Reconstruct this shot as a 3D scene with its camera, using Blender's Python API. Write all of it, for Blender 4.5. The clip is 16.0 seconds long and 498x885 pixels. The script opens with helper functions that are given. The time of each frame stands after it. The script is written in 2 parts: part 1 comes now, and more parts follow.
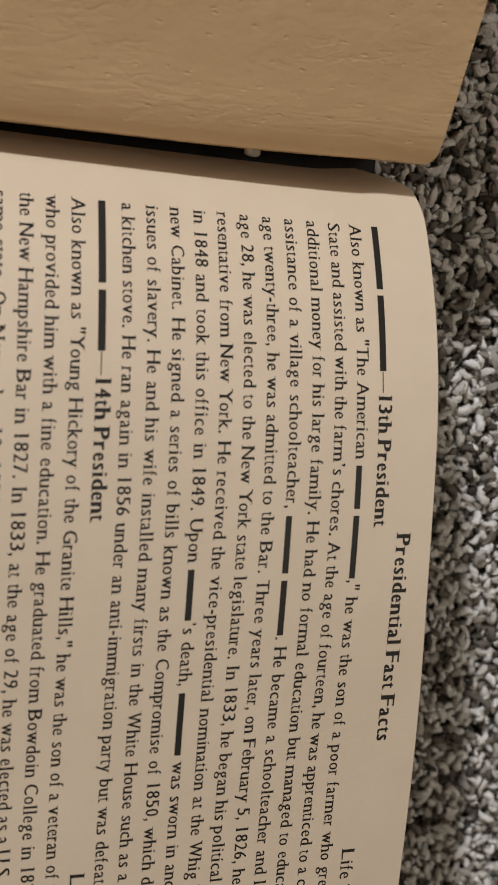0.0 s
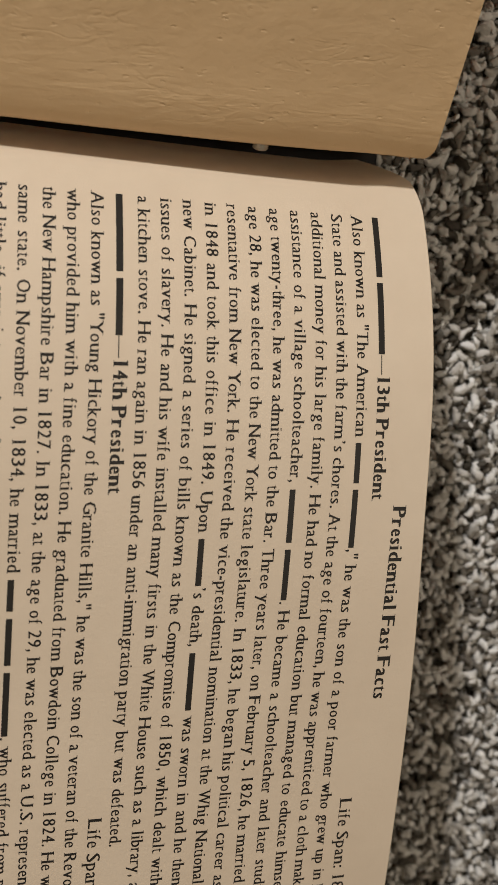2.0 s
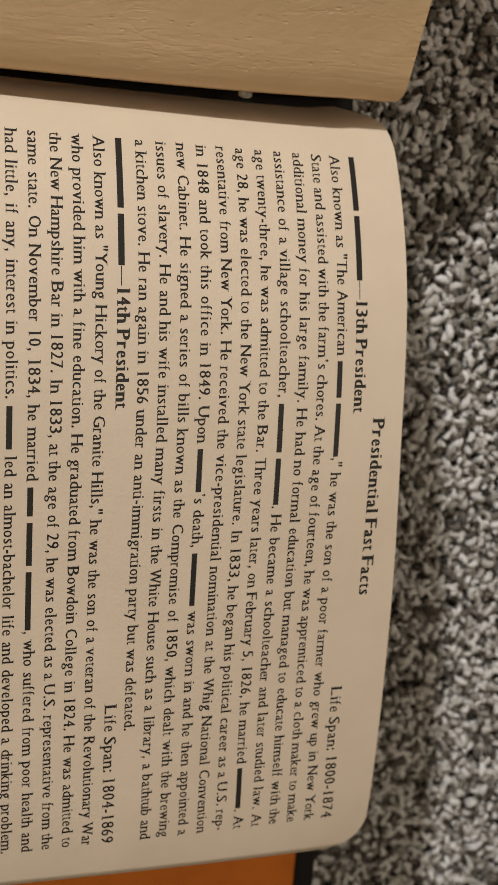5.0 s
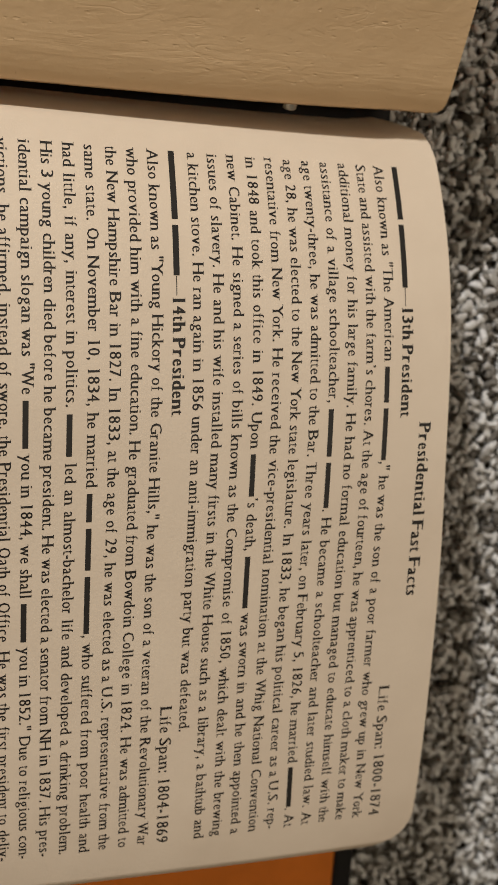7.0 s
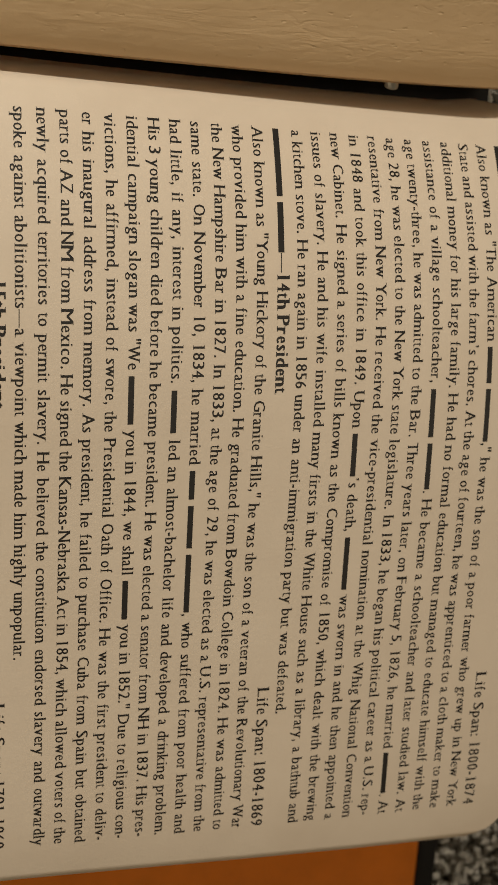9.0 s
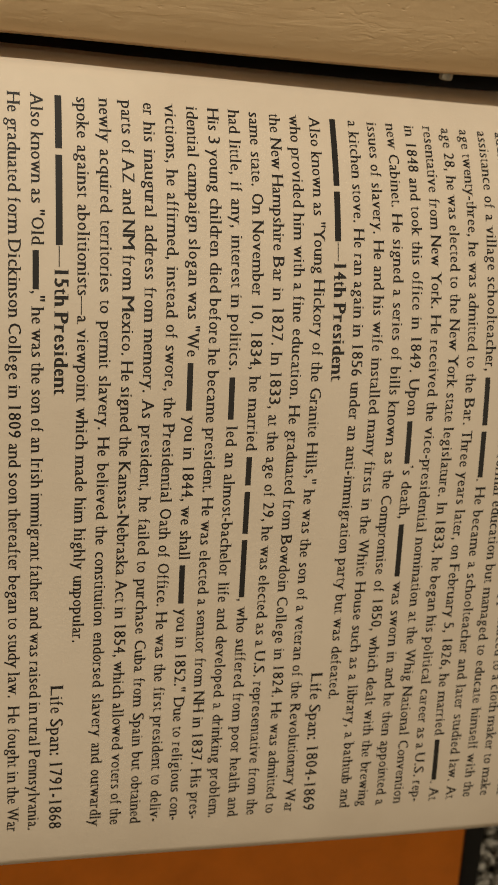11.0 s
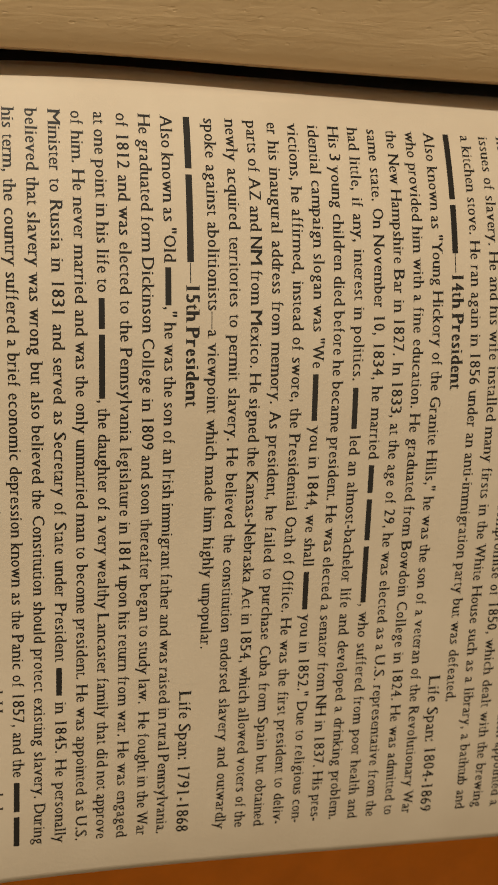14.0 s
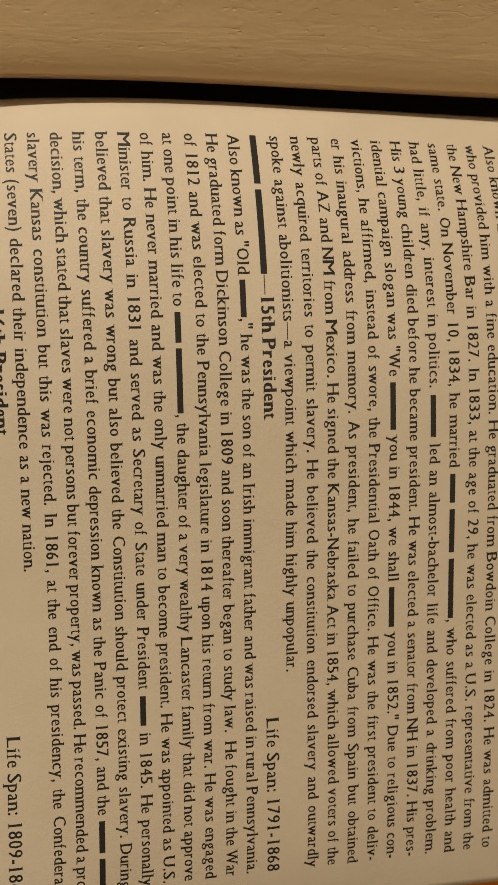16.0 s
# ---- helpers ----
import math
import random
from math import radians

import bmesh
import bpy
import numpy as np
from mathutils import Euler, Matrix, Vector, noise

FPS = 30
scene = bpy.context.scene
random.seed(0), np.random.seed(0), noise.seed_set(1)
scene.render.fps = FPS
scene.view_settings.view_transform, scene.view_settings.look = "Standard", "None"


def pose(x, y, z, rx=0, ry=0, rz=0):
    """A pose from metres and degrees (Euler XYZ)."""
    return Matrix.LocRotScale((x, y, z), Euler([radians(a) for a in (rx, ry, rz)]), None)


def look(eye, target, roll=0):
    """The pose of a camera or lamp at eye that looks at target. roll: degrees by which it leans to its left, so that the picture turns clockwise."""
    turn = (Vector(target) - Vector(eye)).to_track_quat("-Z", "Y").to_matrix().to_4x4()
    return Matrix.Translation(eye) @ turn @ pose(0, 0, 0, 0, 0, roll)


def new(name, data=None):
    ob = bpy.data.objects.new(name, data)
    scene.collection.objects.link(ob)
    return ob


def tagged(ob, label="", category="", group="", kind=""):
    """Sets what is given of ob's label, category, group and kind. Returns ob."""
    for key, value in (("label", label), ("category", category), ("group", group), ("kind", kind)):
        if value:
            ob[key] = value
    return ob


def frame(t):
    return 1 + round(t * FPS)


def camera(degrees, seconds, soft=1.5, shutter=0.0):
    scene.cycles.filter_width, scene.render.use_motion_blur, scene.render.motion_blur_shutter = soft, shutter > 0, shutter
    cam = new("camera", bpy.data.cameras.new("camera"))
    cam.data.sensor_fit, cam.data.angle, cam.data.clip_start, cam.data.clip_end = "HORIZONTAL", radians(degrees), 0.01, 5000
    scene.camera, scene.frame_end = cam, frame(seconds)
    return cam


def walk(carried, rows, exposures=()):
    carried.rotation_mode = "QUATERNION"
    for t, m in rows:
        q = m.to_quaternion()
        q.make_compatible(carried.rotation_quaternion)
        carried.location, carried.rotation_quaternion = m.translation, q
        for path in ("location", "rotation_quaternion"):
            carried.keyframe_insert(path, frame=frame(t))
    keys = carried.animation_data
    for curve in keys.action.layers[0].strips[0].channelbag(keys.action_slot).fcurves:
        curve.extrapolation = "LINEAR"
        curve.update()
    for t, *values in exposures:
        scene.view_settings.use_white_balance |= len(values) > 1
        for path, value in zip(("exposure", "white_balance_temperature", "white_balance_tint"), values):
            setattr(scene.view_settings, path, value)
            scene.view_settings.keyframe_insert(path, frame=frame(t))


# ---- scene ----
import functools

# ---- camera ----
cam = camera(25.829, 16.0, 1.2)
ROWS = [
    (0.0, -0.07841, 0.00243, 0.21421, -14.100, -16.335, 5.489),
    (0.5, -0.07896, 0.01238, 0.22516, -15.290, -16.051, 6.073),
    (1.0, -0.07874, 0.01022, 0.22734, -15.301, -16.066, 5.930),
    (1.5, -0.08032, 0.00717, 0.22581, -15.640, -16.312, 5.983),
    (2.0, -0.08248, 0.00664, 0.22631, -15.694, -15.946, 5.700),
    (2.5, -0.08297, -0.00024, 0.23466, -16.530, -15.945, 5.151),
    (3.0, -0.08526, -0.00138, 0.24322, -16.602, -16.308, 4.705),
    (3.5, -0.08632, -0.00044, 0.24580, -16.604, -16.491, 4.500),
    (6.0, -0.09331, 0.00086, 0.25038, -16.502, -16.577, 4.297),
    (6.5, -0.09801, -0.00245, 0.24965, -15.197, -17.324, 3.721),
    (7.0, -0.10127, 0.00120, 0.25003, -16.167, -17.166, 3.882),
    (7.5, -0.10426, -0.00279, 0.24919, -15.524, -16.898, 3.526),
    (8.0, -0.10691, -0.00440, 0.25008, -15.420, -16.379, 3.524),
    (8.5, -0.10903, -0.00458, 0.24852, -15.522, -15.577, 3.572),
    (9.0, -0.11188, -0.00570, 0.24746, -15.629, -14.721, 3.637),
    (11.5, -0.12240, -0.00858, 0.24960, -15.496, -12.977, 3.417),
    (12.0, -0.12907, -0.00891, 0.24803, -15.485, -12.902, 3.096),
    (12.5, -0.13042, -0.00694, 0.25099, -15.467, -13.025, 2.857),
    (13.0, -0.13423, -0.00631, 0.24958, -15.129, -12.926, 2.623),
    (13.5, -0.13554, -0.00531, 0.25164, -15.045, -12.911, 2.583),
    (14.0, -0.14036, -0.00803, 0.24958, -14.744, -12.664, 2.378),
    (14.5, -0.14273, -0.00741, 0.25121, -14.454, -12.687, 2.170),
    (15.0, -0.14881, -0.01033, 0.24933, -13.758, -12.601, 1.750),
    (15.5, -0.14298, -0.02338, 0.25063, -9.937, -10.912, -0.091),
    (16.0, -0.15384, -0.02717, 0.24746, -8.492, -12.742, -0.188),
]
cam.data.dof.use_dof, cam.data.dof.focus_distance, cam.data.dof.aperture_fstop = True, 0.208, 32.0
walk(cam, [(t, pose(x, y, z, rx, ry, rz)) for t, x, y, z, rx, ry, rz in ROWS],
     [(0.0, 0.05, 5950.0, 10.0), (2.0, 0.12, 6250.0, 10.0), (3.5, 0.15, 6150.0, 10.0), (6.0, 0.13, 6200.0, 10.0), (8.5, 0.13, 6250.0, 10.0), (9.0, -0.06, 6600.0, 7.0), (11.5, -0.04, 6950.0, 6.0), (15.0, -0.07, 7350.0, 6.0), (16.0, -0.14, 7350.0, 6.0)])

# ---- light: a lamp standing beyond the coin board, an added overhead fill, and the room's soft bounce ----
world = bpy.data.worlds.new("room_light")
world.use_nodes = True
world.node_tree.nodes["Background"].inputs[0].default_value = (1.0, 0.86, 0.68, 1)
world.node_tree.nodes["Background"].inputs[1].default_value = 0.25
scene.world = world


def lamp(name, eye, target, size, watts, colour):
    data = bpy.data.lights.new(name, "AREA")
    data.shape, data.size, data.energy, data.color = "DISK", size, watts, colour
    ob = new(name, data)
    ob.matrix_world = look(eye, target)
    return ob


lamp("table_lamp_light", (-0.50, 0.78, 0.61), (0, 0, 0), 0.06, 8.0, (1.0, 0.94, 0.86))
# unseen warm fill, added to lift the shaded sides
lamp("overhead_fill_light", (0.50, 0.16, 2.25), (0.1, 0, 0), 0.45, 10.5, (1.0, 0.84, 0.64))


# ---- materials ----
def material(name, rough=0.6, metal=0.0, spec=0.5):
    m = bpy.data.materials.new(name)
    m.use_nodes = True
    b = m.node_tree.nodes["Principled BSDF"]
    b.inputs["Roughness"].default_value = rough
    b.inputs["Metallic"].default_value = metal
    b.inputs["Specular IOR Level"].default_value = spec
    return m, m.node_tree, b


def node(nt, kind, **vals):
    n = nt.nodes.new(kind)
    for k, v in vals.items():
        n.inputs[k].default_value = v
    return n


def ramp(nt, fac, stops):
    r = nt.nodes.new("ShaderNodeValToRGB")
    e = r.color_ramp.elements
    while len(e) < len(stops):
        e.new(0.5)
    for el, (pos, col) in zip(e, stops):
        el.position, el.color = pos, (*col, 1)
    nt.links.new(fac, r.inputs[0])
    return r.outputs[0]


def noise_tex(nt, scale, detail=4.0, rough=0.6, stretch=None):
    tc = nt.nodes.new("ShaderNodeTexCoord")
    n = node(nt, "ShaderNodeTexNoise", Scale=scale, Detail=detail, Roughness=rough)
    if stretch:
        mp = node(nt, "ShaderNodeMapping")
        mp.inputs["Scale"].default_value = stretch
        nt.links.new(tc.outputs["Object"], mp.inputs[0])
        nt.links.new(mp.outputs[0], n.inputs["Vector"])
    else:
        nt.links.new(tc.outputs["Object"], n.inputs["Vector"])
    return n.outputs[0]


def bump(nt, b, height, strength, distance, chain=None):
    n = node(nt, "ShaderNodeBump", Strength=strength, Distance=distance)
    nt.links.new(height, n.inputs["Height"])
    if chain:
        nt.links.new(chain.outputs[0], n.inputs["Normal"])
    nt.links.new(n.outputs[0], b.inputs["Normal"])
    return n


def paper():
    m, nt, b = material("cream_paper", 0.62, 0, 0.35)
    blotch = noise_tex(nt, 55, 3)
    col = ramp(nt, blotch, [(0.3, (0.70, 0.58, 0.445)), (0.7, (0.745, 0.625, 0.485))])
    nt.links.new(col, b.inputs["Base Color"])
    one = bump(nt, b, noise_tex(nt, 1100, 5, 0.75), 0.45, 0.00016)
    bump(nt, b, noise_tex(nt, 90, 2, 0.5, (1.0, 0.5, 1.0)), 0.10, 0.0012, one)
    return m


def leatherette():
    m, nt, b = material("tan_leatherette_board", 0.5, 0, 0.35)
    col = ramp(nt, noise_tex(nt, 40, 4), [(0.3, (0.68, 0.475, 0.265)), (0.7, (0.73, 0.52, 0.30))])
    nt.links.new(col, b.inputs["Base Color"])

    def mapped(tex, scale):
        tc = nt.nodes.new("ShaderNodeTexCoord")
        mp = node(nt, "ShaderNodeMapping")
        mp.inputs["Scale"].default_value = scale
        nt.links.new(tc.outputs["Object"], mp.inputs[0])
        nt.links.new(mp.outputs[0], tex.inputs["Vector"])
        return tex

    def both(a, c, op):
        mx = nt.nodes.new("ShaderNodeMath")
        mx.operation = op
        nt.links.new(a, mx.inputs[0])
        nt.links.new(c, mx.inputs[1])
        return mx.outputs[0]

    # small pits, thin wandering creases, a wrinkled band along the hinge, fine grain
    pits = mapped(node(nt, "ShaderNodeTexVoronoi", Scale=430.0), (0.62, 1.5, 1.0))
    ragged = nt.nodes.new("ShaderNodeMath")
    ragged.operation, ragged.inputs[1].default_value = "MULTIPLY_ADD", 0.42
    nt.links.new(noise_tex(nt, 1500, 3, 0.7), ragged.inputs[0])
    nt.links.new(pits.outputs["Distance"], ragged.inputs[2])
    cut = ramp(nt, ragged.outputs[0], [(0.26, (0, 0, 0)), (0.40, (1, 1, 1))])
    mask = ramp(nt, noise_tex(nt, 260, 2), [(0.43, (1, 1, 1)), (0.55, (0, 0, 0))])
    one = bump(nt, b, both(cut, mask, "MAXIMUM"), 0.58, 0.00017)
    lines = mapped(node(nt, "ShaderNodeTexNoise", Scale=260.0, Detail=4.0, Distortion=0.5), (0.45, 1.3, 1.0))
    crease = ramp(nt, lines.outputs[0], [(0.44, (1, 1, 1)), (0.49, (0, 0, 0)), (0.51, (0, 0, 0)), (0.56, (1, 1, 1))])
    where = ramp(nt, noise_tex(nt, 50, 2), [(0.46, (1, 1, 1)), (0.60, (0, 0, 0))])
    two = bump(nt, b, both(crease, where, "MAXIMUM"), 0.24, 0.00014, one)
    tc = nt.nodes.new("ShaderNodeTexCoord")
    sep = nt.nodes.new("ShaderNodeSeparateXYZ")
    nt.links.new(tc.outputs["Object"], sep.inputs[0])
    skew = nt.nodes.new("ShaderNodeMath")
    skew.operation, skew.inputs[1].default_value = "MULTIPLY_ADD", 0.005
    nt.links.new(sep.outputs["X"], skew.inputs[0])
    nt.links.new(sep.outputs["Y"], skew.inputs[2])
    far = node(nt, "ShaderNodeMapRange")
    far.inputs["From Min"].default_value, far.inputs["From Max"].default_value = 0.0138, 0.0228
    nt.links.new(skew.outputs[0], far.inputs[0])
    band = ramp(nt, far.outputs[0], [(0.0, (0, 0, 0)), (0.35, (1, 1, 1)), (0.5, (0.8, 0.8, 0.8)), (1.0, (0, 0, 0))])
    fold = mapped(node(nt, "ShaderNodeTexNoise", Scale=420.0, Detail=3.0, Distortion=0.6), (0.16, 1.6, 1.0))
    three = bump(nt, b, both(fold.outputs[0], band, "MULTIPLY"), 0.42, 0.0004, two)
    wave = bump(nt, b, noise_tex(nt, 90, 3, 0.5, (0.8, 1.1, 1.0)), 0.32, 0.0007, three)
    pebble = bump(nt, b, noise_tex(nt, 330, 3, 0.6, (0.85, 1.1, 1.0)), 0.30, 0.0004, wave)
    bump(nt, b, noise_tex(nt, 900, 4, 0.6, (0.9, 1.1, 1.0)), 0.16, 0.0002, pebble)
    return m


def plain(name, colour, rough, metal=0.0, spec=0.5, grain=300, depth=0.0002, amount=0.15, vary=0.85):
    m, nt, b = material(name, rough, metal, spec)
    dark = tuple(c * vary for c in colour)
    nt.links.new(ramp(nt, noise_tex(nt, grain * 0.2, 4), [(0.3, dark), (0.7, colour)]), b.inputs["Base Color"])
    bump(nt, b, noise_tex(nt, grain, 4), amount, depth)
    return m


def fibre(name):
    m, nt, b = material(name, 0.95, 0, 0.1)
    g = nt.nodes.new("ShaderNodeNewGeometry")
    # charcoal to white yarns; the two darkest stops carry the warm tint of shaded pile
    col = ramp(nt, g.outputs["Random Per Island"], [
        (0.0, (0.06, 0.053, 0.043)), (0.22, (0.26, 0.24, 0.21)), (0.42, (0.60, 0.58, 0.54)),
        (0.7, (0.80, 0.79, 0.765)), (1.0, (0.88, 0.875, 0.85))])
    mix = nt.nodes.new("ShaderNodeMix")
    mix.data_type, mix.blend_type = "RGBA", "MULTIPLY"
    mix.inputs["Factor"].default_value = 0.22
    nt.links.new(col, mix.inputs["A"])
    nt.links.new(ramp(nt, noise_tex(nt, 900, 4), [(0.3, (0.35, 0.35, 0.35)), (0.65, (1, 1, 1))]), mix.inputs["B"])
    nt.links.new(mix.outputs["Result"], b.inputs["Base Color"])
    bump(nt, b, noise_tex(nt, 1600, 4, 0.7), 0.6, 0.0006)
    return m


PAPER, BOARD = paper(), leatherette()
INK = plain("printing_ink", (0.024, 0.021, 0.018), 0.55, 0, 0.3)
COVER = plain("glossy_brown_vinyl", (0.78, 0.21, 0.018), 0.14, 0, 0.5, 500, 0.0001, 0.05)
# black cover edge; also painted shade on the gutter floor
EDGE = plain("black_tape_and_gutter_shade", (0.012, 0.011, 0.011), 0.7, 0, 0.25)
STEEL = plain("post_steel", (0.86, 0.9, 0.88), 0.2, 0.85)
GOLD = plain("golden_brass", (0.54, 0.40, 0.18), 0.38, 1.0, 0.5, 900, 0.0004, 0.5, 0.6)
CARD = plain("brown_cut_card", (0.36, 0.25, 0.14), 0.85)
WELL = plain("recess_shade_card", (0.05, 0.035, 0.022), 0.8)
TUFT = fibre("carpet_yarn")
CARPET = plain("carpet_backing", (0.27, 0.26, 0.24), 0.95, 0, 0.1, 500, 0.002, 0.9, 0.35)
WALL = plain("warm_wall_paint", (0.66, 0.60, 0.50), 0.9, 0, 0.2)


# ---- the album's own frame: millimetres, x up the page, y towards the other board, tilted on the carpet ----
LEAN = math.atan(0.15)
SEAT = Matrix.Translation((0, 0, 0.02690)) @ Matrix.Rotation(-LEAN, 4, "X") @ Matrix.Scale(0.001, 4)


def put(x, y, z):
    return SEAT @ Vector((x, y, z))


def thing(name, label, category, kind="", group=""):
    return tagged(new(name), label, category, group, kind)


def part(name, verts, faces, mat, parent, label="", smooth=False):
    me = bpy.data.meshes.new(name)
    me.from_pydata([tuple(v) for v in verts], [], faces)
    me.update()
    if smooth:
        me.shade_smooth()
    me.materials.append(mat)
    ob = new(name, me)
    ob.parent = parent
    if label:
        ob["label"] = label
    return ob


# ---- room ----
def slab(name, x0, x1, y0, y1, z0, z1, mat, kind="structure", label="", category=""):
    v = [(x, y, z) for z in (z0, z1) for y in (y0, y1) for x in (x0, x1)]
    f = [(0, 2, 3, 1), (4, 5, 7, 6), (0, 1, 5, 4), (2, 6, 7, 3), (0, 4, 6, 2), (1, 3, 7, 5)]
    return tagged(part(name, v, f, mat, None), label, category, "", kind)


slab("floor", -1.8, 1.8, -1.8, 1.8, -0.05, -0.006, CARPET, label="grey carpet backing across the room", category="floor")
slab("wall_north", -1.8, 1.8, 1.8, 1.9, -0.05, 2.4, WALL, label="plain painted wall", category="wall")
slab("wall_south", -1.8, 1.8, -1.9, -1.8, -0.05, 2.4, WALL, label="plain painted wall", category="wall")
slab("wall_east", 1.8, 1.9, -1.9, 1.9, -0.05, 2.4, WALL, label="plain painted wall", category="wall")
slab("wall_west", -1.9, -1.8, -1.9, 1.9, -0.05, 2.4, WALL, label="plain painted wall", category="wall")
slab("ceiling", -1.9, 1.9, -1.9, 1.9, 2.4, 2.5, WALL, label="plain painted ceiling", category="ceiling")

# ---- album ----
# the leaf's bulge across (rows: powers of the place across; columns: powers of the place down the page), and its sag down the page
BULGE = ((0.4237, 0.1740, -0.1074, 0.0040), (0.2724, -0.0535, -0.0198, 0.0227), (0.1268, -0.0708, 0.0238, 0.0000), (-0.1009, 0.0167, -0.0198, 0.0000))
SAG = ((-0.0446, 0.0511, -0.0029), (-0.0349, 0.0815, -0.1004), (0.0095, 0.0214, -0.0266), (0.0296, 0.0786, 0.0000))
TEXT_WIDTH, WIDEN = 150.336, 0.00889
DRIFT = (-0.6651, -0.3272, 1.5619)  # how the margin wanders down the page
BOW_S, BOW_V, SPREAD = (0.2943, -4.0387, 6.5765, 3.6332, -0.0000), (-4.6098, -6.0759, 1.3982, 1.6630, 2.4738), (-0.9510, 1.2279)  # how the printed lines bow with the paper
PITCH = 4.2286
TOP, FOOT, END = 11.6, -206.0, 156.8   # the leaf: head edge, foot edge, fore edge
ROUND = 9.0                            # its rounded corners


def leaf_base(s, v):
    """Height of the printed leaf over the album's plane, s across from the text's margin, v up the page."""
    w, q = max(v, -165.0) / 150, s / 150
    k = 1 - 2 * q
    up = 0.0
    for i in range(4):
        up += k ** i * q * (1 - q) * sum(c * w ** j for j, c in enumerate(BULGE[i]))
        up += k ** i * w * (w + 1) * sum(c * w ** j for j, c in enumerate(SAG[i]))
    return 100 * up


def leaf_z(s, v):
    """Height of the whole leaf: beyond the margin it runs on straight and then rolls down into the gutter."""
    z = leaf_base(max(s, 0.0), v)
    if s < 0:
        z += (leaf_base(1.0, v) - z) * s - 0.012 * s * s
        head = min(1.0, max(0.0, v + 75) / 75)
        z += 0.35 * head ** 2 * min(1.0, s / -7) ** 2
        low = min(1.0, max(0.0, -v) / 60)
        over = max(0.0, -s - 5.9 - 2.0 * min(1.0, max(0.0, v + 2.0) / 12) + 0.4 * low - 0.003 * v * low - 0.03 * max(0.0, -v - 90))
        over = over ** 2 / (over + 0.9)
        z -= 1.75 * over + 0.06 * over ** 2
    return z


def on_leaf(s, v, lift=0.0):
    return put(v, -s, leaf_z(s, v) + lift)


album = thing("coin_album", "open coin album, cream printed page and tan board, on carpet", "coin album")


def leaf_mesh(thick, drop, s0=-17.5):
    """A thin curved leaf with rounded fore-edge corners: top sheet, under sheet and the cut edge."""
    verts, faces, rows = [], [], []
    ns, nv = 130, 60
    for i in range(ns + 1):
        s = s0 + (END - s0) * i / ns
        near = max(0.0, s - (END - ROUND))
        cut = ROUND - math.sqrt(max(0.0, ROUND ** 2 - near ** 2))
        a, b = FOOT + cut, TOP - cut - 0.035 * max(0.0, -s - 1.0) ** 2 - 1.2 * math.exp(-((s - 57.0) / 29.0) ** 2)
        row = []
        for j in range(nv + 1):
            u = 0.5 - 0.5 * math.cos(math.pi * j / nv)
            row.append(len(verts))
            v = a + (b - a) * u
            verts.append((s + 0.009 * v * max(0.0, s) / END, v))
        rows.append(row)
    n = len(verts)
    pts = [on_leaf(s, v, drop) for s, v in verts] + [on_leaf(s, v, drop - thick) for s, v in verts]
    for r0, r1 in zip(rows, rows[1:]):
        for j in range(nv):
            faces.append((r0[j], r1[j], r1[j + 1], r0[j + 1]))
            faces.append((n + r0[j], n + r0[j + 1], n + r1[j + 1], n + r1[j]))
    rim = rows[0] + [r[-1] for r in rows[1:]] + rows[-1][-2::-1] + [r[0] for r in rows[-2:0:-1]]
    for a, b in zip(rim, rim[1:] + rim[:1]):
        faces.append((a, b, n + b, n + a))
    return pts, faces


page = part("printed_page", *leaf_mesh(0.22, 0.0), PAPER, album, "cream printed paper page with rounded corners", True)
under_page = part("under_page", *leaf_mesh(0.22, -0.7), PAPER, album, "cream paper page beneath", True)


# board with the coin: a thick stiff slab whose face climbs away from the gutter and rolls over at its hinge
def board_z(y):
    z = 0.632 * y - 2.0 - 1.3 * math.exp(-(y - 11.8) / 1.5)
    far = max(0.0, y - 75.0)
    return z - 0.0034 * min(far, 110.0) ** 2


BOARD_TOP, BOARD_FOOT = 11.2, -204.0
SKEW = 0.005  # the board's edge runs a little askew of the printed lines


def board_bow(x):
    """The board bows along its hinge as the leaf beside it does."""
    return 0.5 * (leaf_z(0, x) - 5.0)


def board_lean(x):
    """The board's lip leans in towards the leaf away from its head."""
    return 1.2 * (1 - math.exp(-max(0.0, -x) / 25.0)) - 0.01 * max(0.0, -x - 80.0)


HOLE = (-21.8, 47.7)  # middle of the coin's round opening
HOLE_R = 12.6


def board_mesh():
    verts, faces, rows = [], [], []
    prof = [(19.5, -11.0), (16.0, -5.0), (13.2, 0.2), (12.1, 2.2)]
    prof += [(11.8 + 170 * (i / 90) ** 1.8, None) for i in range(91)]
    nx = 110
    for y, z in prof:
        near = min(1.9, max(0.0, 13.7 - y)) if z is None else 1.9
        cut = 2.0 - math.sqrt(2.0 ** 2 - near ** 2)
        row = []
        for j in range(nx + 1):
            x = BOARD_FOOT + (BOARD_TOP - cut - BOARD_FOOT) * j / nx
            row.append(len(verts))
            verts.append(put(x, y - SKEW * x - board_lean(x), (board_z(y) if z is None else z) + board_bow(x)))
        rows.append(row)
    n = len(verts)
    down = Vector((0, 0, -0.004))
    verts += [v + down for v in verts]
    for r0, r1 in zip(rows, rows[1:]):
        for j in range(nx):
            faces.append((r0[j], r0[j + 1], r1[j + 1], r1[j]))
            faces.append((n + r0[j], n + r1[j], n + r1[j + 1], n + r0[j + 1]))
    rim = rows[0] + [r[-1] for r in rows[1:]] + rows[-1][-2::-1] + [r[0] for r in rows[-2:0:-1]]
    for a, b in zip(rim, rim[1:] + rim[:1]):
        faces.append((b, a, n + a, n + b))
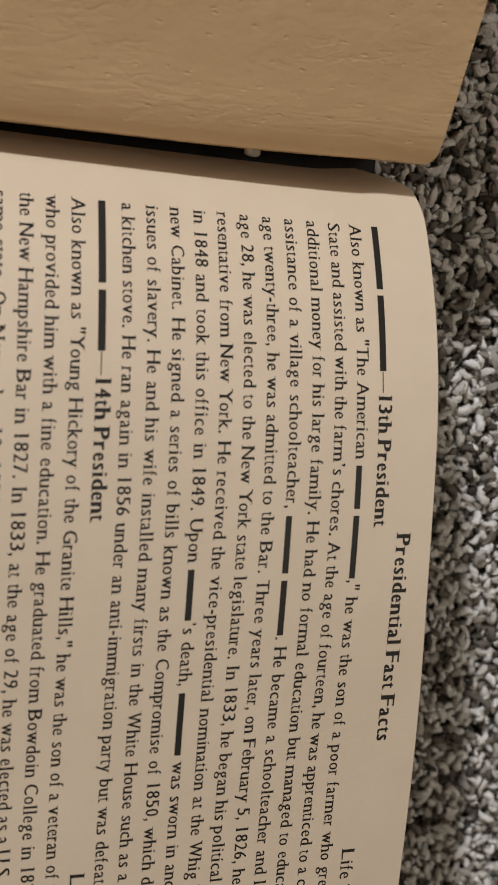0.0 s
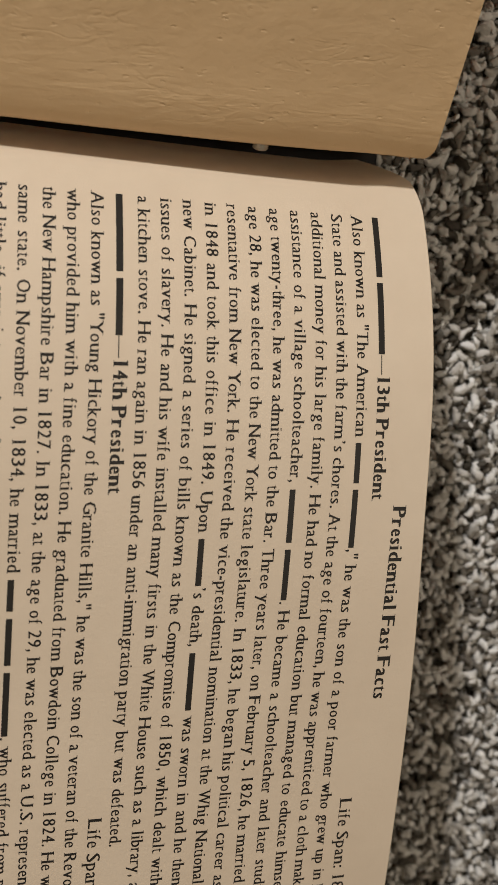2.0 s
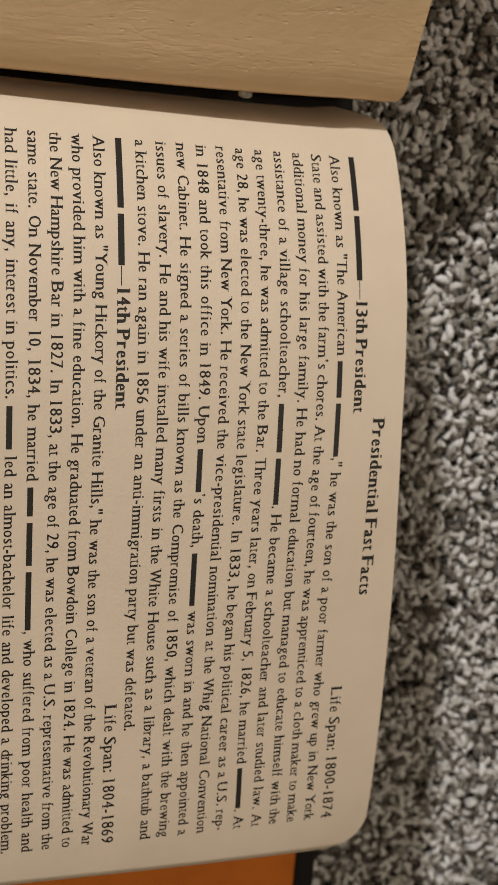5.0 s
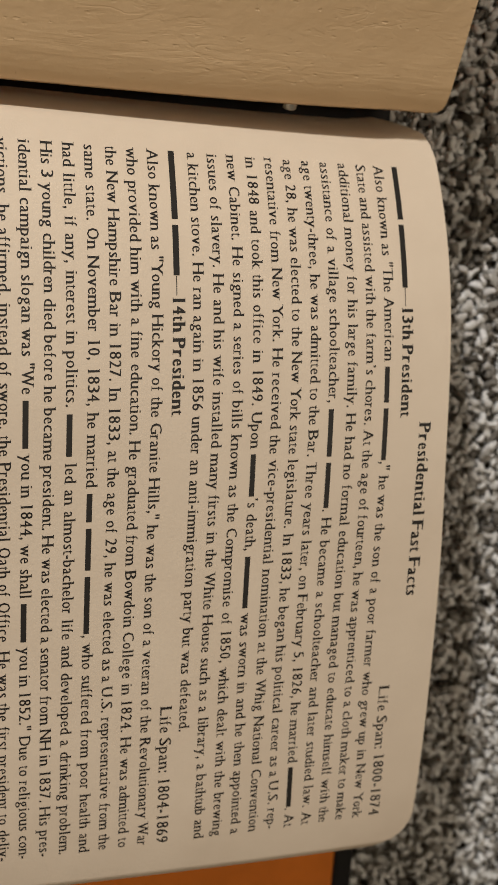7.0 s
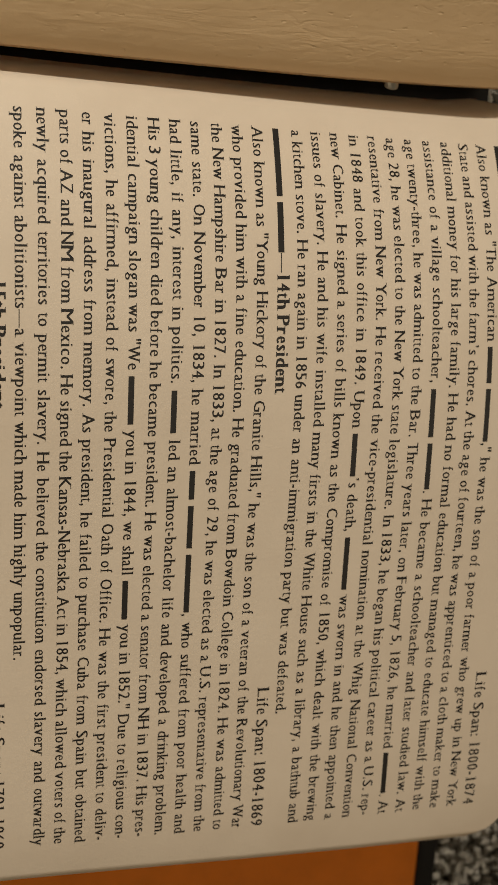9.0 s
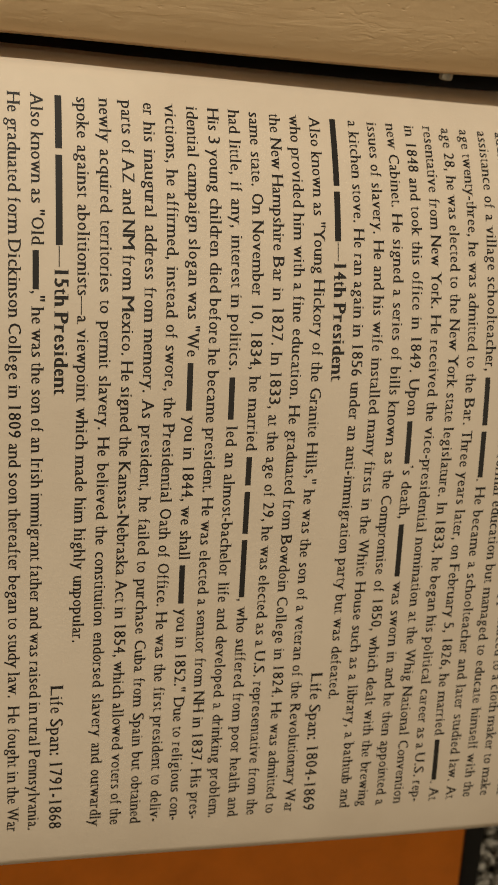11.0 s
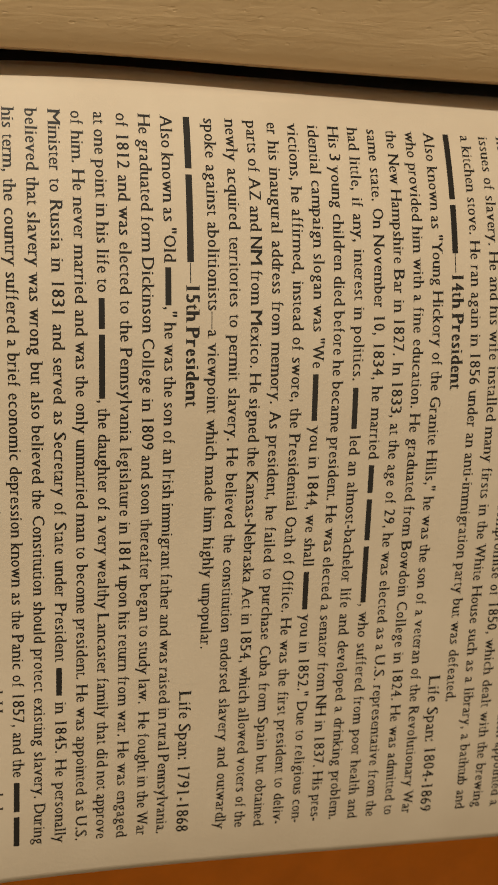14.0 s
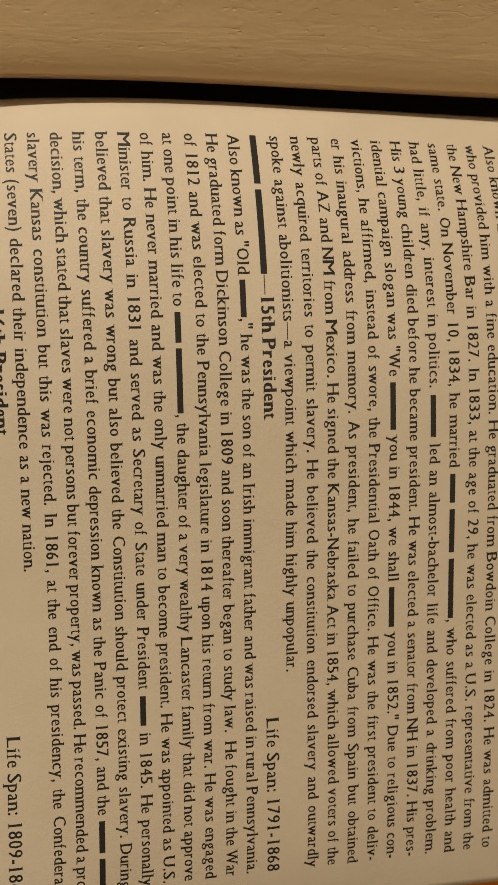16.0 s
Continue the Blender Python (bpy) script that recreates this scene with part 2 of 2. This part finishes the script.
    return verts, faces


def disc(rings, n=64):
    """A turned solid from (radius, height) pairs, closed at both ends."""
    verts = [(r * math.cos(2 * math.pi * k / n), r * math.sin(2 * math.pi * k / n), h) for r, h in rings for k in range(n)]
    faces = [(i * n + k, i * n + (k + 1) % n, (i + 1) * n + (k + 1) % n, (i + 1) * n + k) for i in range(len(rings) - 1) for k in range(n)]
    faces += [tuple(range(n))[::-1], tuple(range((len(rings) - 1) * n, len(rings) * n))]
    return verts, faces


def pierced(verts, faces, m):
    """The board with its round coin opening cut through."""
    def solid(v, f):
        me = bpy.data.meshes.new("solid")
        me.from_pydata([tuple(q) for q in v], [], f)
        me.update()
        return new("solid", me)
    slab_ob = solid(verts, faces)
    v, f = disc([(HOLE_R, -9.0), (HOLE_R, 9.0)])
    cutter = solid([m @ Vector(q) for q in v], f)
    cut = slab_ob.modifiers.new("cut", "BOOLEAN")
    cut.operation, cut.object, cut.solver = "DIFFERENCE", cutter, "EXACT"
    me = bpy.data.meshes.new_from_object(slab_ob.evaluated_get(bpy.context.evaluated_depsgraph_get()))
    out = [v.co.copy() for v in me.vertices], [tuple(p.vertices) for p in me.polygons]
    for ob in (slab_ob, cutter):
        data = ob.data
        bpy.data.objects.remove(ob)
        bpy.data.meshes.remove(data)
    bpy.data.meshes.remove(me)
    return out


FACE = SEAT @ Matrix.Translation((HOLE[0], HOLE[1] - SKEW * HOLE[0], board_z(HOLE[1]) + board_bow(HOLE[0]))) @ Matrix.Rotation(math.atan(0.632), 4, "X")
board = part("coin_board", *pierced(*board_mesh(), FACE), BOARD, album, "tan creased leatherette coin board with rounded edge")
board.data.shade_smooth()
board.data.set_sharp_from_angle(angle=radians(38))
# floor behind the coin: the recess's shade is put into its near-black colour
v, f = disc([(HOLE_R + 1.2, -5.2), (HOLE_R + 1.2, -4.3)])
part("well_floor", [FACE @ Vector(q) for q in v], f, WELL, board, "card behind the coin, darkened as recess shade")
v, f = disc([(HOLE_R + 0.3, -4.4), (HOLE_R - 0.12, -4.4), (HOLE_R - 0.12, -0.55), (HOLE_R + 0.3, -0.55)])
part("well_wall", [FACE @ Vector(q) for q in v], f[:-2], CARD, board, "brown cut card wall of the coin opening", True)


def golden_coin():
    """A coin with a milled edge, a raised rim and worn relief, lying back in its opening."""
    coin = thing("coin", "golden brass coin seated in the tan board's round opening", "coin")
    v, f = disc([(11.7, -4.28), (11.9, -4.15), (11.9, -2.1), (11.75, -1.9), (11.3, -1.9), (11.1, -2.25), (10.0, -2.4), (6, -2.25), (0.6, -2.2)], 96)
    part("coin_disc", [FACE @ Vector(q) for q in v], f, GOLD, coin, "", True)
    for k in range(30):
        a = 2 * math.pi * k / 30
        if k % 5 == 4:
            continue
        v, f = bevel_box(-0.42, 0.42, -0.75, 0.75, -2.5, -2.05, 0.15)
        turn = Matrix.Rotation(a, 4, "Z") @ Matrix.Translation((0, 9.5, 0))
        part("relief_mark", [FACE @ turn @ Vector(q) for q in v], f, GOLD, coin, "", True)
    return coin


def bevel_box(x0, x1, y0, y1, z0, z1, r):
    bm = bmesh.new()
    bmesh.ops.create_cube(bm, size=1)
    for q in bm.verts:
        q.co = Vector(((x0 + x1) / 2 + q.co.x * (x1 - x0), (y0 + y1) / 2 + q.co.y * (y1 - y0), (z0 + z1) / 2 + q.co.z * (z1 - z0)))
    bmesh.ops.bevel(bm, geom=bm.edges[:], offset=r, segments=3, profile=0.6, affect="EDGES")
    v, f = [q.co.copy() for q in bm.verts], [tuple(x.index for x in q.verts) for q in bm.faces]
    bm.free()
    return v, f


golden_coin()

# ---- text ----
ROMAN = "a444 b500 c444 d500 e444 f333 g500 h500 i278 j278 k500 l278 m778 n500 o500 p500 q500 r333 s389 t278 u500 v500 w722 x500 y500 z444 A722 B667 C667 D722 E611 F556 G722 H722 I333 J389 K722 L611 M889 N722 O722 P556 R667 S556 T611 U722 V722 W944 Y722 Z611 \"408 '333 (333 )333 ,250 -333 .250 :278 —1000"
BOLD = "a500 b556 c444 d556 e444 f333 g500 h556 i278 j333 k556 l278 m833 n556 o500 p556 q556 r444 s389 t333 u556 v500 w722 x500 y500 z444 A722 B667 C722 D722 E667 F611 G778 H778 I389 J500 K778 L667 M944 N722 O778 P611 R722 S556 T667 U722 V722 W1000 Y722 —1000 ,250 -333 .250 :333"
# feet and tips of the stems: level (b foot, x small height, c cap height, d tail), place across, side (l, r or both)
SERIFS = {"i": "b.5 x.5l", "l": "b.5 c.5l", "h": "b.1 b.9 c.1l", "n": "b.1 b.9 x.1l", "m": "b.06 b.5 b.94 x.06l", "r": "b.2 x.2l",
          "u": "x.1l x.88l b.9r", "d": "c.88l b.9r", "b": "c.1l", "k": "b.12 b.9 c.12l x.8", "p": "d.1 x.1l", "q": "d.9", "f": "b.42 x.42",
          "v": "x.08 x.92", "w": "x.05 x.95 x.5", "y": "x.08 x.92", "x": "x.1 x.9 b.1 b.9", "a": "b.95r", "t": "b.8r x.45",
          "A": "b.06 b.94", "H": "b.1 b.9 c.1 c.9", "I": "b.5 c.5", "F": "b.12 c.12l", "P": "b.12 c.12l", "R": "b.12 b.95 c.12l",
          "T": "b.5", "M": "b.08 b.92 c.08l c.92r", "N": "c.08 b.08 c.92", "E": "b.12l c.12l", "D": "b.1l c.1l", "B": "b.1l c.1l",
          "K": "b.1 b.92 c.1 c.9", "L": "b.1l c.12", "U": "c.1 c.9", "V": "c.06 c.94", "W": "c.04 c.96 c.5", "Y": "b.5 c.06 c.94",
          "J": "c.75", "1": "b.5 c.5l", "4": "b.78", "j": "x.6l"}
LEVEL = {"b": 0.0, "x": 0.45, "c": 0.67, "d": -0.217}


def advances(table):
    d = {w[0]: int(w[1:]) / 1000 for w in table.split()}
    d.update({c: 0.5 for c in "0123456789"})
    d[" "] = 0.25
    return d


ADV = {False: advances(ROMAN), True: advances(BOLD)}
GLYPHS = {}


def outline(ch, bold):
    """The built-in letter, thinned and then widened sideways, so that stems are heavy and cross strokes fine."""
    cu = bpy.data.curves.new("glyph", "FONT")
    cu.body, cu.size, cu.resolution_u = ch, 1.0, 2
    thin, widen = (-0.002, 0.040) if bold else (0.01, 0.0) if ch in ".,:'\"-" else (-0.009, 0.024)
    cu.offset = thin
    ob = new("glyph", cu)
    me = bpy.data.meshes.new_from_object(ob.evaluated_get(bpy.context.evaluated_depsgraph_get()))
    vs = np.array([tuple(v.co)[:2] for v in me.vertices]).reshape(-1, 2)
    fs = [tuple(p.vertices) for p in me.polygons]
    bpy.data.objects.remove(ob)
    bpy.data.curves.remove(cu)
    bpy.data.meshes.remove(me)
    if ch not in ".,:'\"-":
        n = len(vs)
        vs = np.vstack([vs - (widen, 0), vs + (widen, 0)])
        fs = fs + [tuple(i + n for i in p) for p in fs]
    return vs, fs


X_HIGH = outline("x", False)[0][:, 1].max()
CAP_HIGH = outline("H", False)[0][:, 1].max()
TAIL = -outline("p", False)[0][:, 1].min()


def glyph(ch, bold):
    """A letter of the built-in font in book proportions, with feet on its stems: points in ems, faces, advance."""
    if (ch, bold) in GLYPHS:
        return GLYPHS[ch, bold]
    adv = ADV[bold][ch]
    if ch == " ":
        GLYPHS[ch, bold] = (np.zeros((0, 2)), [], adv)
        return GLYPHS[ch, bold]
    if ch == "—":
        vs, fs = np.array([(0.0, 0.2), (1.0, 0.2), (1.0, 0.245), (0.0, 0.245)]), [(0, 1, 2, 3)]
        vs = np.vstack([vs * (0.5, 1), vs * (0.5, 1) + (0.5, 0)])
        fs = [(0, 1, 2, 3), (4, 5, 6, 7)]
    else:
        vs, fs = outline("\u2019" if ch == "'" else ch, bold)
        y = vs[:, 1].copy()
        if ch in "\"',.:-()":
            y = y * (0.67 / CAP_HIGH)
        else:
            y = np.interp(y, [-TAIL, 0, X_HIGH, CAP_HIGH, 1.2 * CAP_HIGH], [-0.217, 0, 0.45, 0.67, 0.80])
        x = vs[:, 0]
        wide = max(x.max() - x.min(), 1e-6)
        thin = ch in "il1.,:'Ijf\"()-"
        side = 0.043 if not thin else 0.06
        room = adv - 2 * side
        if ch in "il.,:'I1":
            k = 0.95
            room = min(room, wide * k)
            x = (x - x.min()) / wide * room + (adv - room) / 2
        else:
            x = (x - x.min()) / wide * room + side
        vs = np.stack([x, y], 1)
        lo, hi = x.min(), x.max()
        stem = 0.13 if bold else 0.085
        for spec in SERIFS.get(ch, "").split():
            side_of = spec[-1] if spec[-1] in "lr" else ""
            c = lo + (hi - lo) * float(spec[1:].rstrip("lr"))
            reach = stem * 0.5 + 0.074
            a = c - (stem * 0.5 if side_of == "r" else reach)
            b = c + (stem * 0.5 if side_of == "l" else reach)
            h = 0.032
            y0 = LEVEL[spec[0]]
            y0, y1 = (y0, y0 + h) if spec[0] in "bd" else (y0 - h, y0)
            n = len(vs)
            vs = np.vstack([vs, [(a, y0), (b, y0), (b, y1), (a, y1)]])
            fs = fs + [(n, n + 1, n + 2, n + 3)]
    GLYPHS[ch, bold] = (vs, fs, adv)
    return GLYPHS[ch, bold]


def words(text, bold):
    """Splits a line into words; each is a list of letters and of blanked stretches (their width in ems), which become plain bars."""
    out = []
    for w in text.split(" "):
        row = []
        for i, piece in enumerate(w.split("~")):
            row += [float(piece)] if i % 2 else list(piece)
        out.append(row)
    return out


def span(row, bold):
    return sum(c if isinstance(c, float) else ADV[bold][c] - 0.09 * (c == "Y") for c in row)


@functools.lru_cache(maxsize=None)
def along(v):
    """Lengths along the curved paper at height v, for every place across."""
    across = np.linspace(-2, 153, 100)
    high = np.array([leaf_base(a, v) for a in across])
    return across, np.concatenate([[0], np.cumsum(np.hypot(np.diff(across), np.diff(high)))])


def print_at(length, v, lift):
    """The place on the leaf of a mark so far along its printed line, at height v."""
    w, q = v / 150, length / 150
    b, k = q * (1 - q), 1 - 2 * q
    bow = b * (BOW_V[0] + BOW_V[1] * w + BOW_V[2] * w * w) + b * k * (BOW_V[3] + BOW_V[4] * w) + w * (w + 1) * (SPREAD[0] + SPREAD[1] * w)
    length += b * (BOW_S[0] + BOW_S[1] * w + BOW_S[2] * w * w) + b * k * (BOW_S[3] + BOW_S[4] * w)
    across, run = along(round(v))
    start = np.interp(DRIFT[0] * w + DRIFT[1] * w ** 2 + DRIFT[2] * w ** 3, across, run)
    return on_leaf(float(np.interp(start + length, run, across)), v + bow, lift)


def set_line(text, s, v, size, bold=False, wide=None, lift=0.05):
    """Letters of one line laid on the leaf from s, baseline v; stretched to the measure wide where given."""
    rows = words(text, bold)
    used = sum(span(r, bold) for r in rows) * size
    gap = (wide - used) / max(1, len(rows) - 1) if wide else 0.25 * size
    verts, faces = [], []
    for row in rows:
        for c in row:
            if isinstance(c, float):
                n, k = len(verts), 6
                for i in range(k + 1):
                    for h in (0.06, 0.39):
                        verts.append(print_at(s + size * (0.03 + (c - 0.06) * i / k), v + size * h, lift))
                faces += [(n + 2 * i, n + 2 * i + 2, n + 2 * i + 3, n + 2 * i + 1) for i in range(k)]
                s += c * size
                continue
            g, f, adv = glyph(c, bold)
            n = len(verts)
            verts += [print_at(s + size * x, v + size * y, lift) for x, y in g]
            faces += [tuple(n + i for i in p) for p in f]
            s += adv * size - (0.09 * size if c == "Y" else 0)
        s += gap
    return verts, faces


BODY, HEAD, SPAN, TITLE = 3.43, 3.82, 3.80, 4.06
LINES = """~3.28~ ~3.67~—13th President|Life Span: 1800-1874
Also known as "The American ~2.28~ ~3.33~," he was the son of a poor farmer who grew up in New York
State and assisted with the farm's chores. At the age of fourteen, he was apprenticed to a cloth maker to make
additional money for his large family. He had no formal education but managed to educate himself with the
assistance of a village schoolteacher, ~3.00~ ~2.94~. He became a schoolteacher and later studied law. At
age twenty-three, he was admitted to the Bar. Three years later, on February 5, 1826, he married ~3.00~. At
age 28, he was elected to the New York state legislature. In 1833, he began his political career as a U.S. rep-
resentative from New York. He received the vice-presidential nomination at the Whig National Convention
in 1848 and took this office in 1849. Upon ~2.67~'s death, ~3.45~ was sworn in and he then appointed a
new Cabinet. He signed a series of bills known as the Compromise of 1850, which dealt with the brewing
issues of slavery. He and his wife installed many firsts in the White House such as a library, a bathtub and
a kitchen stove. He ran again in 1856 under an anti-immigration party but was defeated.
~3.78~ ~2.67~—14th President|Life Span: 1804-1869
Also known as "Young Hickory of the Granite Hills," he was the son of a veteran of the Revolutionary War
who provided him with a fine education. He graduated from Bowdoin College in 1824. He was admitted to
the New Hampshire Bar in 1827. In 1833, at the age of 29, he was elected as a U.S. representative from the
same state. On November 10, 1834, he married ~1.78~ ~2.67~ ~3.72~, who suffered from poor health and
had little, if any, interest in politics. ~2.50~ led an almost-bachelor life and developed a drinking problem.
His 3 young children died before he became president. He was elected a senator from NH in 1837. His pres-
idential campaign slogan was "We ~2.78~ you in 1844, we shall ~2.50~ you in 1852." Due to religious con-
victions, he affirmed, instead of swore, the Presidential Oath of Office. He was the first president to deliv-
er his inaugural address from memory. As president, he failed to purchase Cuba from Spain but obtained
parts of AZ and NM from Mexico. He signed the Kansas-Nebraska Act in 1854, which allowed voters of the
newly acquired territories to permit slavery. He believed the constitution endorsed slavery and outwardly
spoke against abolitionists—a viewpoint which made him highly unpopular.
~2.67~ ~4.33~—15th President|Life Span: 1791-1868
Also known as "Old ~2.11~," he was the son of an Irish immigrant father and was raised in rural Pennsylvania.
He graduated form Dickinson College in 1809 and soon thereafter began to study law.  He fought in the War
of 1812 and was elected to the Pennsylvania legislature in 1814 upon his return from war. He was engaged
at one point in his life to ~1.72~ ~3.61~, the daughter of a very wealthy Lancaster family that did not approve
of him. He never married and was the only unmarried man to become president. He was appointed as U.S.
Minister to Russia in 1831 and served as Secretary of State under President ~1.83~ in 1845. He personally
believed that slavery was wrong but also believed the Constitution should protect existing slavery. During
his term, the country suffered a brief economic depression known as the Panic of 1857, and the ~2.00~ ~2.06~
decision, which stated that slaves were not persons but forever property, was passed. He recommended a pro-
slavery Kansas constitution but this was rejected. In 1861, at the end of his presidency, the Confederate
States (seven) declared their independence as a new nation.
~4.11~ ~3.28~—16th President|Life Span: 1809-1865"""

wide = span(list("Presidential Fast Facts"), True) * TITLE
part("page_title", *set_line("Presidential Fast Facts", TEXT_WIDTH / 2 - wide / 2 + 0.75, 4.65, TITLE, True), INK, page, "bold black page title")
for k, text in enumerate(LINES.split("\n")):
    v = -k * PITCH
    measure = TEXT_WIDTH * (1 + WIDEN * v / 150)
    if "|" in text:
        head, dates = text.split("|")
        part("heading", *set_line(head, 0, v, HEAD, True), INK, page, "bold black heading")
        w = span(list(dates), False) * SPAN
        part("life_span", *set_line(dates, measure - w, v, SPAN), INK, page)
    else:
        short = text.endswith(("defeated.", "unpopular.", "nation."))
        natural = sum(span(r, False) + 0.25 for r in words(text, False)) * 3.50 - 0.87
        part("text_line", *set_line(text, 0, v, BODY, False, natural if short else measure), INK, page)


# ---- back cover lying on the carpet under the leaves ----
part("back_cover", *bevel_box(-0.212, 0.0139, -0.262, -0.030, 0.0002, 0.0036, 0.0012), COVER, album, "glossy orange-brown vinyl back cover", True)
part("cover_edge", *bevel_box(0.0140, 0.0199, -0.262, -0.030, 0.0001, 0.0032, 0.0010), EDGE, album, "black cover edge", True)
part("front_cover", *bevel_box(-0.212, 0.0125, 0.024, 0.200, 0.0002, 0.0036, 0.0012), COVER, album, "glossy orange-brown vinyl front cover", True)
# gutter floor: its black is the deep shade there, put into the colour
part("spine_gutter_shade", *bevel_box(-0.206, 0.0102, -0.0295, 0.0235, 0.0001, 0.0022, 0.0008), EDGE, album, "dark spine hinge", True)


def underside_print(under, k):
    """Unreadable print on the back of the lower page, as short bars."""
    rng, s, verts, faces = random.Random(k), 20.0, [], []
    while s < 146:
        w = rng.uniform(2.0, 9.0)
        n = len(verts)
        for i in range(4):
            for h in (0.2, 1.9):
                verts.append(on_leaf(min(s + w * i / 3, 148), -k * PITCH + h, -1.0))
        faces += [(n + 2 * i, n + 2 * i + 1, n + 2 * i + 3, n + 2 * i + 2) for i in range(3)]
        s += w + 1.1
    part("print_bars", verts, faces, INK, under)


for k in range(46):
    underside_print(under_page, k)


# ---- binding post in the gutter ----
def post_end(centre, along, r, n=12):
    """The chamfered end of a round steel post, with flat facets."""
    d = along.normalized()
    a = d.orthogonal().normalized()
    b = d.cross(a)
    verts, faces = [], []
    for k, w in ((0.006, 1.0), (0.0003, 1.0), (0.0, 0.8), (0.0, 0.45), (0.0004, 0.4)):
        for i in range(n):
            t = 2 * math.pi * i / n
            verts.append(centre + d * k + (a * math.cos(t) + b * math.sin(t)) * r * w)
    for j in range(4):
        faces += [(j * n + i, j * n + (i + 1) % n, (j + 1) * n + (i + 1) % n, (j + 1) * n + i) for i in range(n)]
    faces += [tuple(range(n))[::-1], tuple(range(4 * n, 5 * n))]
    return verts, faces


part("binding_post", *post_end(put(-20.6, 12.1, -8.3), put(-20.6, 15.6, -6.2) - put(-20.6, 12.1, -8.3), 0.00165), STEEL, album, "shiny steel end of the binding post")


# ---- carpet of looped yarn ----
def knot(rng, fine):
    """A rounded, lumpy, slightly bent loop of yarn with a few loose fibres."""
    bm = bmesh.new()
    bmesh.ops.create_icosphere(bm, subdivisions=fine, radius=1.0)
    v = np.array([tuple(q.co) for q in bm.verts])
    f = [tuple(x.index for x in q.verts) for q in bm.faces]
    bm.free()
    v = v * (rng.uniform(1.1, 2.3), rng.uniform(0.62, 0.92), rng.uniform(0.7, 1.0))
    v[:, 2] -= rng.uniform(0.1, 0.3) * v[:, 0] ** 2
    v[:, 1] += rng.uniform(0.2, 0.6) * np.sin(v[:, 0] * rng.uniform(0.8, 1.8))
    turn = np.arctan2(v[:, 2], v[:, 1]) * 3 + v[:, 0] * 3.5
    v[:, 1:] *= (1 + 0.11 * np.sin(turn))[:, None]
    v += 0.11 * np.sin(v[:, [1, 2, 0]] * 6 + rng.uniform(0, 6))
    v += np.array([[rng.uniform(-0.055, 0.055) for _ in range(3)] for _ in range(len(v))])
    for _ in range(9):
        root = v[rng.randrange(min(42, len(v)))].copy()
        tip = root * 1.25 + [rng.uniform(-0.7, 0.7) for _ in range(3)]
        side = np.array([rng.uniform(-0.07, 0.07) for _ in range(3)])
        f.append((len(v), len(v) + 1, len(v) + 2))
        v = np.vstack([v, root * 0.9 - side, root * 0.9 + side, tip])
    return v, f


def carpet(x0, x1, y0, y1, step, layers=2, keep=None):
    rng = random.Random(7)
    coarse, fine = [knot(rng, 2 if layers == 2 else 1) for _ in range(14)], [knot(rng, 3) for _ in range(14)]
    verts, faces, n = [], [], 0
    for layer in range(layers):
        y = y0
        while y < y1:
            x = x0 + rng.uniform(0, step)
            while x < x1:
                px, py = x + rng.uniform(-0.45, 0.45) * step, y + rng.uniform(-0.45, 0.45) * step
                x += step
                if keep and not keep(px, py):
                    continue
                v, f = (fine if layer and py > -0.10 else coarse)[rng.randrange(14)]
                r = step * rng.uniform(0.36, 0.62)
                m = Euler((rng.uniform(-1.2, 1.2), rng.uniform(-1.2, 1.2), rng.uniform(0, 6.3))).to_matrix()
                m = np.array(m) * r
                high = rng.uniform(-0.0022, 0.0008) if layer else rng.uniform(-0.005, -0.003)
                verts.append(v @ m.T + (px, py, high - 0.0006))
                faces += [tuple(i + n for i in p) for p in f]
                n += len(v)
            y += step * 0.9
    return np.vstack(verts), faces


def beyond(x, y):
    """Open carpet round the album, outside the finely built strip."""
    return not (-0.214 < x < 0.0195 and -0.264 < y < 0.202) and not (0.0195 <= x < 0.087 and -0.277 < y < 0.112)


def strip(x, y):
    """Beside the cover's black edge, and up to the spine where the cover ends."""
    return x > 0.0205 or y > -0.0285


near, mesh_faces = carpet(0.0105, 0.085, -0.275, 0.11, 0.0021, 2, strip)
wide, wide_faces = carpet(-0.42, 0.28, -0.48, 0.40, 0.0070, 1, beyond)
wide[:, 2] += 0.0035
mesh_faces += [tuple(i + len(near) for i in p) for p in wide_faces]
tufts = part("carpet_pile", np.vstack([near, wide]), mesh_faces, TUFT, None, "", True)
tagged(tufts, "grey, white and charcoal looped carpet pile", "carpet", "", "stuff")
